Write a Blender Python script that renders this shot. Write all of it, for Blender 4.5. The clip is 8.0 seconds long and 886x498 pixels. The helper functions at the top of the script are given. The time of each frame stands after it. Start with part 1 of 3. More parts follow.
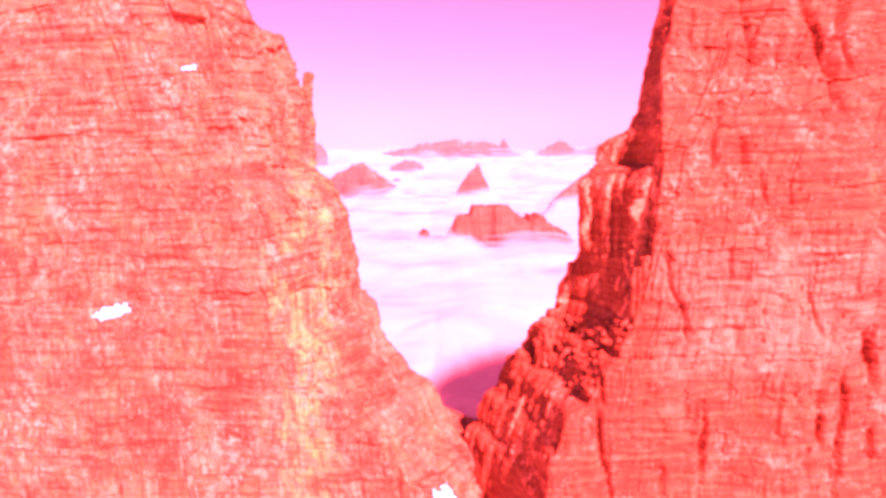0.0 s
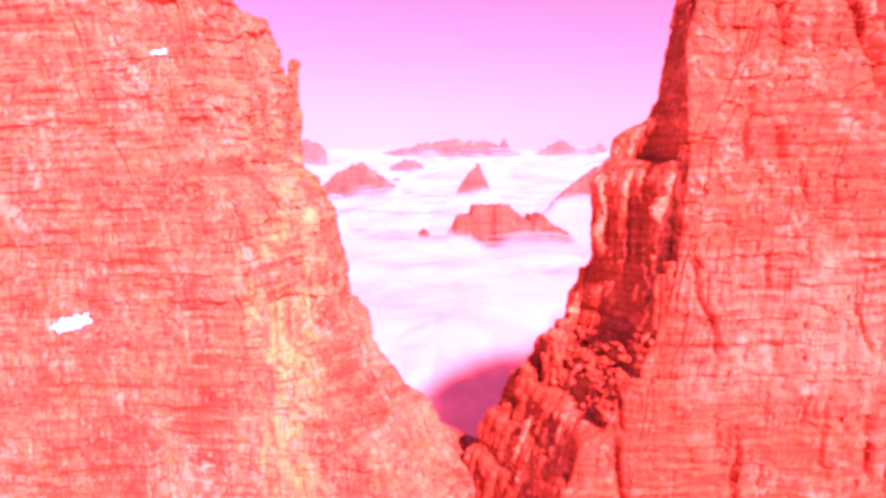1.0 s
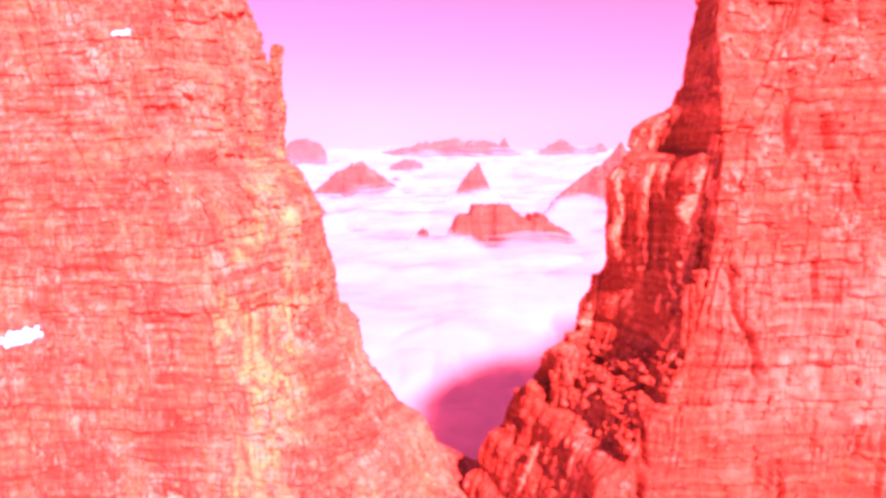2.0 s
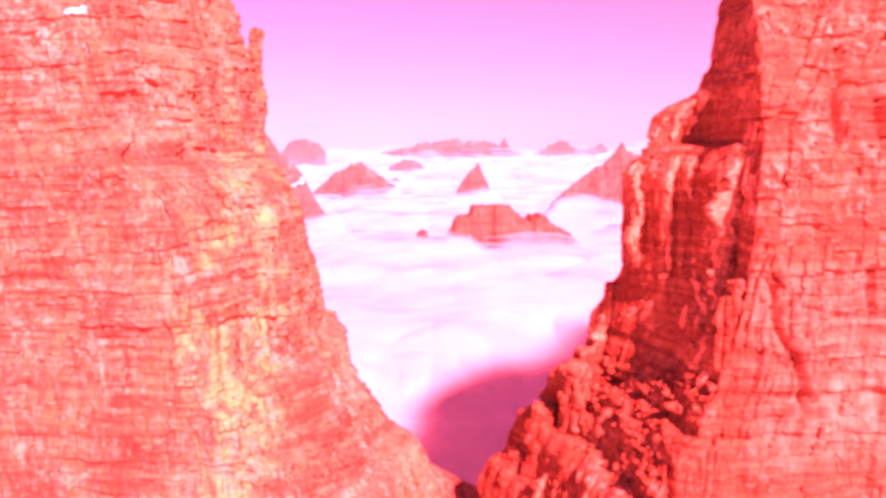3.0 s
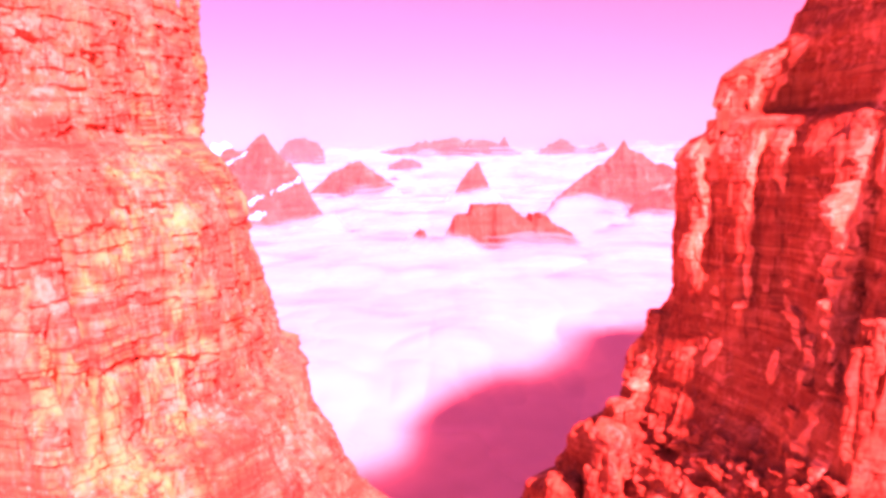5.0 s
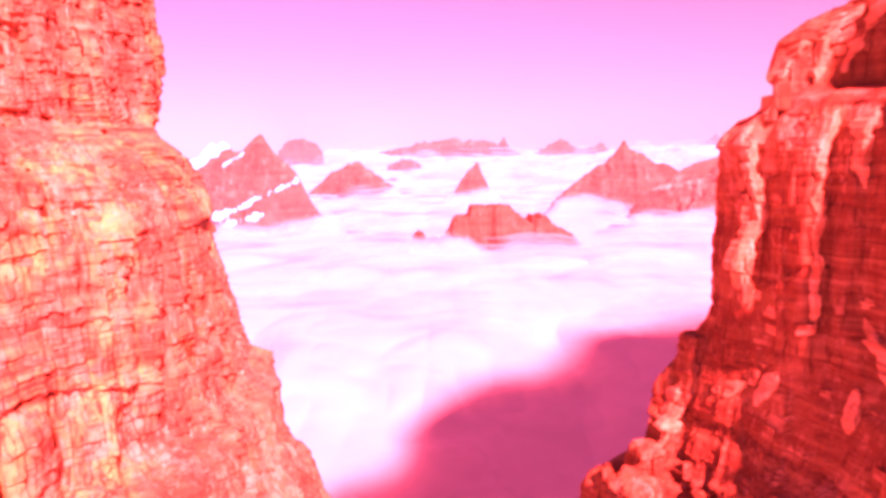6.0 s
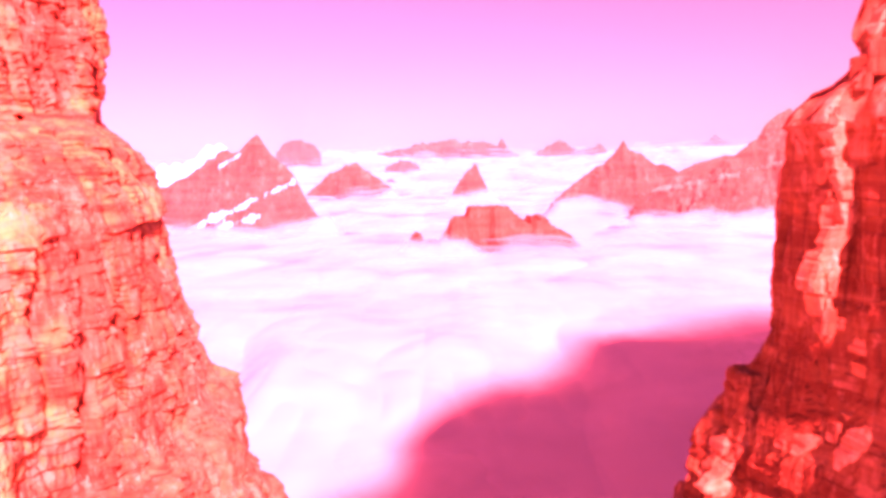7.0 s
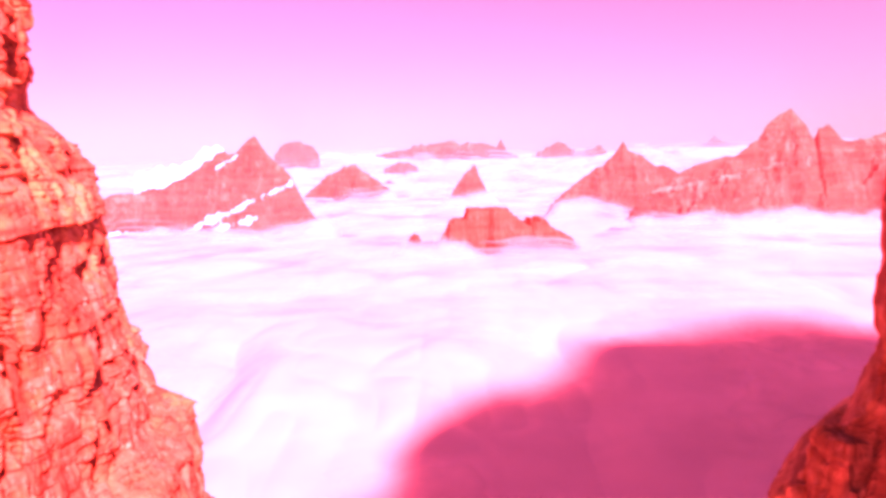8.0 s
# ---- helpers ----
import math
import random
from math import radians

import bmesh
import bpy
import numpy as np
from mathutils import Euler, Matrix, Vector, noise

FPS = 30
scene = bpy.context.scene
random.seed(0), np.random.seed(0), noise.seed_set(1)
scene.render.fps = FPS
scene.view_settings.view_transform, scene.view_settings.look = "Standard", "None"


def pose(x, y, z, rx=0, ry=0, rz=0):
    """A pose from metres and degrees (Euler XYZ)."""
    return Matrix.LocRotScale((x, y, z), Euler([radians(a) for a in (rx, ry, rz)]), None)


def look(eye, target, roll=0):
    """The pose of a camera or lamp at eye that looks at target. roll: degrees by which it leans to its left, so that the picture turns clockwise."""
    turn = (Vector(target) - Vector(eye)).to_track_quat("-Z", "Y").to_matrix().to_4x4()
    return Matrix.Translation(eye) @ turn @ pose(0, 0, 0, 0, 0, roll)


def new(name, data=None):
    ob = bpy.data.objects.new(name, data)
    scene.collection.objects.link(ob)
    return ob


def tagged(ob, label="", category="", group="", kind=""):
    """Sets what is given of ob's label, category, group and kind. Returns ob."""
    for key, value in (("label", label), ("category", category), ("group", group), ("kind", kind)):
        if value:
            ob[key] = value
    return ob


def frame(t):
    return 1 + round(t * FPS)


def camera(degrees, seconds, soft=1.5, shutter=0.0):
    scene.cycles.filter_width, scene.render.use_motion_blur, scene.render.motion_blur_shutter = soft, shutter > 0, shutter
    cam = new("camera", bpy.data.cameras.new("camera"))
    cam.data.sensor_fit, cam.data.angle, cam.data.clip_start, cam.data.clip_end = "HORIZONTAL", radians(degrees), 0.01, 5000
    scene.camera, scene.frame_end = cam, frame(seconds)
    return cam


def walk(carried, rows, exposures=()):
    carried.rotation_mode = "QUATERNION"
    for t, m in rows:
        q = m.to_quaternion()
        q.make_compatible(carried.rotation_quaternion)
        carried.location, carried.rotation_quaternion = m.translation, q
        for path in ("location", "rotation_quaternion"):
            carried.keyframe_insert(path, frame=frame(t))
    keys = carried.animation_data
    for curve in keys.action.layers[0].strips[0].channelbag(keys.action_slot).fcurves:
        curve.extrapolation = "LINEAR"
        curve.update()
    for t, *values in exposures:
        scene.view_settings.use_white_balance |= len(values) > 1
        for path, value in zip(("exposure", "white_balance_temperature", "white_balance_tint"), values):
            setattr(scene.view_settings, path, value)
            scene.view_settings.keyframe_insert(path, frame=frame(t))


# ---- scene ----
cam = camera(72.5, 8.0, soft=3.6, shutter=0.5)
METRES, EYE, TILT, LEAN, TURN = 120.0, 180.0, -9.3, 1.7, 0.0
ROWS = [
    (0.0, 0.0, 0.0, 0.0, -0.0, 0.0, 0.0),
    (0.5, 0.0023, 0.0634, 0.0039, -0.0, -0.01, -0.07),
    (1.0, 0.0059, 0.1296, 0.008, 0.02, -0.02, 0.0),
    (1.5, 0.0089, 0.1966, 0.0128, 0.01, -0.07, -0.03),
    (3.0, 0.0201, 0.3753, 0.0222, 0.0, 0.02, -0.04),
    (3.5, 0.0254, 0.4417, 0.0271, 0.01, -0.04, -0.04),
    (4.0, 0.0297, 0.4999, 0.0306, -0.01, -0.03, -0.07),
    (4.5, 0.0355, 0.5666, 0.0349, -0.01, -0.04, -0.04),
    (6.0, 0.0536, 0.7553, 0.0471, -0.05, 0.03, 0.1),
    (6.5, 0.0589, 0.814, 0.051, -0.15, 0.08, 0.11),
    (7.0, 0.0654, 0.8745, 0.0546, -0.18, 0.17, 0.18),
    (7.5, 0.0717, 0.9334, 0.0585, -0.21, 0.24, 0.23),
    (8.0, 0.078, 0.9947, 0.0623, -0.26, 0.33, 0.24),
]

EXPOSURE, KELVIN, TINT = 1.5, 19700, 359
walk(cam, [(t, pose(0, 0, EYE, TILT, LEAN, TURN) @ pose(METRES * x, METRES * y, METRES * z, 90 + pitch, roll, yaw)) for t, x, y, z, yaw, pitch, roll in ROWS],
     exposures=[(0.0, EXPOSURE, KELVIN, TINT), (8.0, EXPOSURE, KELVIN, TINT)])

# ---- sky and sun: behind the camera, a little to its right ----
SUN_AZ, SUN_EL = 28.0, 41.0
to_sun = Vector((math.sin(radians(SUN_AZ)) * math.cos(radians(SUN_EL)), -math.cos(radians(SUN_AZ)) * math.cos(radians(SUN_EL)), math.sin(radians(SUN_EL))))
world = bpy.data.worlds.new("sky")
scene.world = world
world.use_nodes = True
sky = world.node_tree.nodes.new("ShaderNodeTexSky")
sky.sky_type, sky.sun_disc = "NISHITA", False
sky.sun_elevation, sky.sun_rotation = radians(SUN_EL), radians(180 - SUN_AZ)
sky.altitude, sky.air_density, sky.dust_density, sky.ozone_density = 1500, 1.5, 0.1, 3.0
backdrop = world.node_tree.nodes["Background"]
backdrop.inputs["Strength"].default_value = 0.052
world.node_tree.links.new(sky.outputs[0], backdrop.inputs["Color"])
lamp = bpy.data.lights.new("sun", "SUN")
lamp.energy, lamp.angle, lamp.color = 7.9, radians(3.6), (1.0, 0.9, 0.72)
sun = new("sun", lamp)
sun.matrix_world = look(to_sun * 900, (0, 0, 0))


# ---- noise and mesh helpers ----
def hashed(*keys):
    """A number from 0 to 1 for whole-number keys."""
    h = np.zeros(np.broadcast(*keys).shape, np.uint64)
    for n, k in enumerate(keys):
        h = (h ^ (np.asarray(k).astype(np.int64).astype(np.uint64) * np.uint64(0x9E3779B97F4A7C15 + 2 * n))) * np.uint64(0xBF58476D1CE4E5B9)
        h ^= h >> np.uint64(29)
    h *= np.uint64(0x94D049BB133111EB)
    h ^= h >> np.uint64(32)
    return (h & np.uint64(0xFFFFFF)).astype(np.float64) / 0xFFFFFF


def vnoise(x, y, seed=0):
    """Smooth noise from -1 to 1 in the plane."""
    x, y = np.broadcast_arrays(np.asarray(x, float), np.asarray(y, float))
    i, j = np.floor(x), np.floor(y)
    u, v = x - i, y - j
    u, v = u * u * u * (u * (6 * u - 15) + 10), v * v * v * (v * (6 * v - 15) + 10)
    a, b = hashed(i, j, seed), hashed(i + 1, j, seed)
    c, d = hashed(i, j + 1, seed), hashed(i + 1, j + 1, seed)
    return 2 * ((a * (1 - u) + b * u) * (1 - v) + (c * (1 - u) + d * u) * v) - 1


def fbm(x, y, seed=0, octaves=4, gain=0.5):
    total, amp = 0.0, 1.0
    for k in range(octaves):
        total = total + amp * vnoise(x * 2 ** k + 17.3 * k, y * 2 ** k - 9.1 * k, seed + k)
        amp *= gain
    return total


def grid_mesh(name, P, material, wrap=False, smooth=False):
    """A mesh from an array of points (rows, columns, 3)."""
    r, c = P.shape[:2]
    ids = np.arange(r * c).reshape(r, c)
    if wrap:
        ids = np.concatenate([ids, ids[:, :1]], 1)
    quads = np.stack([ids[:-1, :-1], ids[:-1, 1:], ids[1:, 1:], ids[1:, :-1]], -1).reshape(-1, 4)
    me = bpy.data.meshes.new(name)
    me.vertices.add(r * c)
    me.vertices.foreach_set("co", P.reshape(-1).astype(np.float32))
    me.loops.add(quads.size)
    me.loops.foreach_set("vertex_index", quads.reshape(-1).astype(np.int32))
    me.polygons.add(len(quads))
    me.polygons.foreach_set("loop_start", np.arange(0, quads.size, 4, dtype=np.int32))
    me.update(calc_edges=True)
    me.validate()
    me.polygons.foreach_set("use_smooth", np.full(len(me.polygons), smooth))
    me.materials.append(material)
    return me


def part(name, me, parent, label=""):
    """Links a mesh as one part under a thing."""
    ob = new(name, me)
    ob.parent = parent
    return tagged(ob, label)


def thing(name, label, category, group="", kind="", at=(0, 0, 0)):
    ob = new(name)
    ob.location = at
    return tagged(ob, label, category, group, kind)


# ---- materials ----
def nodes_of(name):
    m = bpy.data.materials.new(name)
    m.use_nodes = True
    n = m.node_tree.nodes
    return m, n, m.node_tree.links, n["Principled BSDF"]


def rock_material(name, base, dark, pale, ochre, scale=1.0, ochre_share=0.5, pale_share=0.42, band=None, patch=1.0, fleck=None, streak=1.0, joints=0.0, bed=None):
    """Bedded limestone: thin beds, streaks down the wall, pale scars, ochre stains and, where bed = (x, low, high) is
    given, paler colour between two heights, beyond x.
    """
    m, n, l, shader = nodes_of(name)
    shader.inputs["Roughness"].default_value = 0.9
    shader.inputs["Specular IOR Level"].default_value = 0.2
    coords = n.new("ShaderNodeTexCoord")

    def noise_at(sx, sy, sz, detail, rough=0.6):
        mapping = n.new("ShaderNodeMapping")
        mapping.inputs["Scale"].default_value = (sx * scale, sy * scale, sz * scale)
        l.new(coords.outputs["Object"], mapping.inputs["Vector"])
        t = n.new("ShaderNodeTexNoise")
        t.inputs["Scale"].default_value, t.inputs["Detail"].default_value, t.inputs["Roughness"].default_value = 1.0, detail, rough
        l.new(mapping.outputs[0], t.inputs["Vector"])
        return t.outputs["Fac"]

    def ramp(fac, low, high, most=1.0):
        r = n.new("ShaderNodeMapRange")
        r.inputs["From Min"].default_value, r.inputs["From Max"].default_value, r.inputs["To Max"].default_value = low, high, most
        r.interpolation_type = "SMOOTHSTEP"
        l.new(fac, r.inputs["Value"])
        return r.outputs[0]

    def mix(fac, a, b):
        x = n.new("ShaderNodeMix")
        x.data_type = "RGBA"
        l.new(fac, x.inputs[0])
        for value, socket in ((a, x.inputs[6]), (b, x.inputs[7])):
            if isinstance(value, tuple):
                socket.default_value = (*value, 1)
            else:
                l.new(value, socket)
        return x.outputs[2]

    def times(a, b):
        x = n.new("ShaderNodeMath")
        x.operation = "MULTIPLY"
        l.new(a, x.inputs[0])
        l.new(b, x.inputs[1])
        return x.outputs[0]

    beds = ramp(noise_at(0.05, 0.05, 0.9, 6), 0.35, 0.65)
    colour = mix(beds, dark, base)
    streaks = times(ramp(noise_at(0.55, 0.55, 0.05, 5, 0.7), 0.5, 0.68), ramp(noise_at(0.07, 0.07, 0.07, 3), 0.4, 0.6))
    colour = mix(streaks, colour, dark)
    stains = times(ramp(noise_at(0.1, 0.1, 0.05, 4), 0.62 - 0.16 * ochre_share, 0.74 - 0.16 * ochre_share), ramp(noise_at(0.45, 0.45, 0.16, 5, 0.7), 0.36, 0.6))
    split = n.new("ShaderNodeSeparateXYZ")
    l.new(coords.outputs["Object"], split.inputs[0])
    if band:
        rise, fall = ramp(split.outputs["X"], band[0] - 6, band[0]), ramp(split.outputs["X"], band[1] + 6, band[1])
        within = times(rise, fall)
        fill = n.new("ShaderNodeMath")
        fill.operation = "MULTIPLY_ADD"
        fill.inputs[1].default_value, fill.inputs[2].default_value = 0.78, 0.22
        l.new(within, fill.inputs[0])
        stains = times(stains, fill.outputs[0])
    colour = mix(stains, colour, ochre)
    scars = times(ramp(noise_at(0.06, 0.06, 0.05, 3), 0.55 - 0.12 * pale_share, 0.66 - 0.1 * pale_share), ramp(noise_at(0.5, 0.5, 0.4, 5, 0.65), 0.48, 0.62))
    colour = mix(scars, colour, fleck or pale)
    cells = n.new("ShaderNodeTexVoronoi")
    cells.inputs["Scale"].default_value, cells.distance = 1.0, "CHEBYCHEV"
    mapping = n.new("ShaderNodeMapping")
    mapping.inputs["Scale"].default_value = (0.62 * scale, 0.62 * scale, 0.5 * scale)
    warp = n.new("ShaderNodeVectorMath")
    warp.operation = "MULTIPLY_ADD"
    warped = n.new("ShaderNodeTexNoise")
    warped.inputs["Scale"].default_value = 0.5 * scale
    l.new(coords.outputs["Object"], warped.inputs["Vector"])
    l.new(warped.outputs["Color"], warp.inputs[0])
    warp.inputs[1].default_value = (0.8 / scale,) * 3
    l.new(coords.outputs["Object"], warp.inputs[2])
    l.new(warp.outputs[0], mapping.inputs["Vector"])
    l.new(mapping.outputs[0], cells.inputs["Vector"])
    tone = n.new("ShaderNodeSeparateColor")
    l.new(cells.outputs["Color"], tone.inputs[0])
    colour = mix(times(ramp(tone.outputs[0], 0.45, 1.0), ramp(noise_at(0.2, 0.2, 0.25, 3), 0.4, 0.4 + 0.3 / patch)), colour, pale)
    colour = mix(times(ramp(tone.outputs[1], 0.5, 1.3), ramp(noise_at(0.17, 0.17, 0.3, 3), 0.4, 0.4 + 0.25 / patch)), colour, dark)
    runs = times(ramp(noise_at(0.75, 0.75, 0.07, 5, 0.7), 0.53, 0.66, streak), ramp(noise_at(0.09, 0.09, 0.06, 3), 0.42, 0.6))
    colour = mix(runs, colour, pale)
    if band:
        colour = mix(times(ramp(split.outputs["X"], -62, -38), ramp(noise_at(0.25, 0.25, 0.1, 5, 0.65), 0.4, 0.86, 0.65)), colour, (0.56, 0.38, 0.18))
    # paler between the two heights, beyond x
    if bed:
        inside = times(ramp(split.outputs["X"], bed[0] - 4, bed[0] + 4), times(ramp(split.outputs["Z"], bed[2] + 2.5, bed[2] - 2.5), ramp(split.outputs["Z"], bed[1] - 6, bed[1] + 6)))
        colour = mix(times(inside, ramp(noise_at(0.35, 0.35, 0.12, 5, 0.65), 0.25, 0.75, 0.8)), colour, pale)
    if fleck:
        chips = times(ramp(noise_at(1.7, 1.7, 0.42, 4, 0.7), 0.57, 0.66), ramp(noise_at(0.16, 0.16, 0.2, 3), 0.44, 0.6))
        colour = mix(chips, colour, tuple(min(0.7, 1.4 * v) for v in fleck))
        slits = times(ramp(noise_at(1.5, 1.5, 0.3, 4, 0.7), 0.58, 0.68), ramp(noise_at(0.12, 0.12, 0.17, 3), 0.45, 0.6))
        colour = mix(slits, colour, dark)
    broad = ramp(noise_at(0.07, 0.07, 0.045, 5, 0.65), 0.42, 0.6)
    colour = mix(broad, colour, mix(beds, dark, colour))
    speckle = ramp(noise_at(1.3, 1.3, 0.8, 5, 0.7), 0.56, 0.8)
    colour = mix(times(speckle, ramp(noise_at(0.3, 0.3, 0.3, 2), 0.35, 0.6)), colour, pale)
    grain = ramp(noise_at(2.4, 2.4, 0.4, 4, 0.7), 0.5, 0.7, streak)
    colour = mix(times(grain, ramp(noise_at(0.16, 0.16, 0.12, 3), 0.4, 0.62)), colour, pale)
    furrow = ramp(noise_at(2.0, 2.0, 0.3, 4, 0.7), 0.52, 0.72, streak)
    colour = mix(times(furrow, ramp(noise_at(0.13, 0.13, 0.16, 3), 0.42, 0.62)), colour, dark)

    def lines(fac, wide):
        """Thin lines where a noise passes its middle value: 1 on the line, 0 beside it."""
        away = n.new("ShaderNodeMath")
        away.operation = "SUBTRACT"
        away.inputs[1].default_value = 0.5
        l.new(fac, away.inputs[0])
        size = n.new("ShaderNodeMath")
        size.operation = "ABSOLUTE"
        l.new(away.outputs[0], size.inputs[0])
        return ramp(size.outputs[0], wide, 0.25 * wide, joints)

    upright_joint = times(lines(noise_at(0.5, 0.5, 0.035, 2, 0.5), 0.022), ramp(noise_at(0.13, 0.13, 0.17, 3), 0.44, 0.56))
    level_joint = times(lines(noise_at(0.014, 0.014, 0.42, 2, 0.5), 0.013), ramp(noise_at(0.12, 0.12, 0.2, 3), 0.44, 0.56))
    deep = tuple(0.6 * v for v in dark)
    colour = mix(level_joint, mix(upright_joint, colour, deep), deep)
    l.new(colour, shader.inputs["Base Color"])
    bump = n.new("ShaderNodeBump")
    bump.inputs["Strength"].default_value, bump.inputs["Distance"].default_value = 0.55, 0.25 / scale
    l.new(noise_at(1.6, 1.6, 3.2, 8, 0.7), bump.inputs["Height"])
    cleft = n.new("ShaderNodeBump")
    cleft.inputs["Strength"].default_value, cleft.inputs["Distance"].default_value = 0.6, 0.35 / scale
    l.new(noise_at(1.5, 1.5, 0.35, 6, 0.7), cleft.inputs["Height"])
    l.new(bump.outputs[0], cleft.inputs["Normal"])
    split_bump = n.new("ShaderNodeBump")
    split_bump.invert = True
    split_bump.inputs["Strength"].default_value, split_bump.inputs["Distance"].default_value = 0.5, 0.3 / scale
    l.new(upright_joint, split_bump.inputs["Height"])
    l.new(cleft.outputs[0], split_bump.inputs["Normal"])
    l.new(split_bump.outputs[0], shader.inputs["Normal"])
    return m


ROCK_LEFT = rock_material("bedded limestone with ochre stains", (0.26, 0.145, 0.068), (0.17, 0.077, 0.033), (0.455, 0.325, 0.185), (0.55, 0.415, 0.145), ochre_share=1.28, pale_share=0.42, band=(-40, -32), patch=0.9, fleck=(0.47, 0.34, 0.205), joints=0.8)
ROCK_RIGHT = rock_material("bedded limestone", (0.195, 0.12, 0.051), (0.126, 0.06, 0.024), (0.4, 0.29, 0.168), (0.36, 0.21, 0.075), ochre_share=0.1, pale_share=0.27, patch=0.65, streak=0.45, joints=0.7, bed=(44, 133, 158))
# lighter copy of the limestone: sunlight on the ribs is put into its colour
ROCK_SUNLIT = rock_material("limestone with sunlit tone in its colour", (0.42, 0.3, 0.15), (0.27, 0.16, 0.07), (0.58, 0.46, 0.28), (0.54, 0.4, 0.16), ochre_share=0.1, pale_share=0.3)
ROCK_FAR = rock_material("far limestone", (0.24, 0.14, 0.075), (0.165, 0.085, 0.045), (0.36, 0.26, 0.17), (0.28, 0.17, 0.1), scale=0.075, ochre_share=0.2, pale_share=0.1, patch=0.4)


def white_material(name, colour, rough, bump_scale, bump_distance):
    m, n, l, shader = nodes_of(name)
    shader.inputs["Base Color"].default_value = (*colour, 1)
    shader.inputs["Roughness"].default_value = rough
    shader.inputs["Specular IOR Level"].default_value = 0.0
    coords = n.new("ShaderNodeTexCoord")
    t = n.new("ShaderNodeTexNoise")
    t.inputs["Scale"].default_value, t.inputs["Detail"].default_value = bump_scale, 5
    l.new(coords.outputs["Object"], t.inputs["Vector"])
    bump = n.new("ShaderNodeBump")
    bump.inputs["Strength"].default_value, bump.inputs["Distance"].default_value = 0.5, bump_distance
    l.new(t.outputs["Fac"], bump.inputs["Height"])
    l.new(bump.outputs[0], shader.inputs["Normal"])
    return m


CLOUD = white_material("cloud", (0.475, 0.475, 0.48), 1.0, 0.008, 3.0)
SCREE = rock_material("pale scree", (0.5, 0.36, 0.24), (0.4, 0.26, 0.16), (0.62, 0.5, 0.36), (0.55, 0.42, 0.24), scale=0.3, ochre_share=0.1, pale_share=0.6)
SNOW = white_material("snow", (0.85, 0.87, 0.9), 0.7, 0.6, 0.2)


# ---- the two cliffs of the gap ----
def interp(z, *table):
    zs, values = zip(*table)
    return float(np.interp(z, zs, values))


def terraced(z, rise, flat, top):
    """Turns a slope below top into steep faces and ledges."""
    if z > top:
        return z
    k = math.floor((z - top) / rise)
    f = (z - top) / rise - k
    f = max(0.0, (f - flat) / (1 - flat))
    return top + rise * (k + 0.12 * min(1.0, ((z - top) / rise - k) / flat) + 0.88 * f * f * (3 - 2 * f))


def left_contour(z):
    """The left cliff's outline in plan at height z, from its far left along the front, round the nose and back."""
    level = z
    stepped = interp(z, (136, 0.72), (146, 0.5))
    z = (1 - stepped) * z + stepped * terraced(z, 10.5, 0.6, 168)
    nose = interp(z, (-40, 30), (60, 20), (85, 13), (105, 3), (113, -8), (122, -14.5), (130, -20.5), (137, -23.2), (145, -25), (153, -26.2), (160, -27), (168, -29), (172.5, -33), (175.5, -38.4), (187, -39), (195, -39.8), (198, -42.5), (206, -44.3), (214, -46.3), (216.8, -47.5), (218.2, -55), (226, -58), (270, -85))
    back = interp(z, (60, -14), (105, -20), (120, -23.2), (135, -28), (140, -33), (147, -34.5), (155, -36.3), (160, -37.5), (169, -40), (173, -42), (176, -44), (187, -45), (214, -52), (226, -62), (270, -92))
    nose += interp(level, (70, 8), (90, 5), (98.6, 2.6), (100.8, -3.6), (104, -4.2), (112, -3.2), (117.5, -0.8), (119.5, -1.2), (121, -3.0), (127, -1.4), (132.6, -0.6), (134.5, -2.6), (143, -1.7), (152, -1.1), (162, -1.2), (168, -1.7), (173, -1.6), (178, -0.9), (200, -1.0))
    back += interp(level, (112, -0.4), (117, -0.4), (120.5, -2.8), (127, 0.4), (133, 0.2), (135, -2.4), (144, -0.6), (154, -1.0), (166, 0.0), (172, -0.5), (174.5, -2.0), (182, -0.4))
    nose_y = interp(z, (100, 174), (122, 171), (135, 180), (145, 176), (160, 171), (168, 172), (173, 180), (176, 190), (187, 192), (220, 197), (270, 210))
    front = interp(z, (60, 134), (100, 138), (140, 139), (150, 141), (162, 145), (174, 148), (183, 158), (200, 162), (215, 168), (270, 196))
    far = interp(z, (60, 142), (130, 146), (165, 148), (175, 150), (194, 157), (205, 163), (270, 192))
    return [(-320, far + 40), (-140, far + 6), (-95, far), (-62, 0.5 * (far + front) + 2), (nose - 14, front), (nose - 0.1 * (nose_y - front), front + 0.5 * (nose_y - front)), (nose, nose_y), (back - 0.6, max(nose_y + 9, 203)), (back - 30, 226), (-130, 262), (-320, 270)]


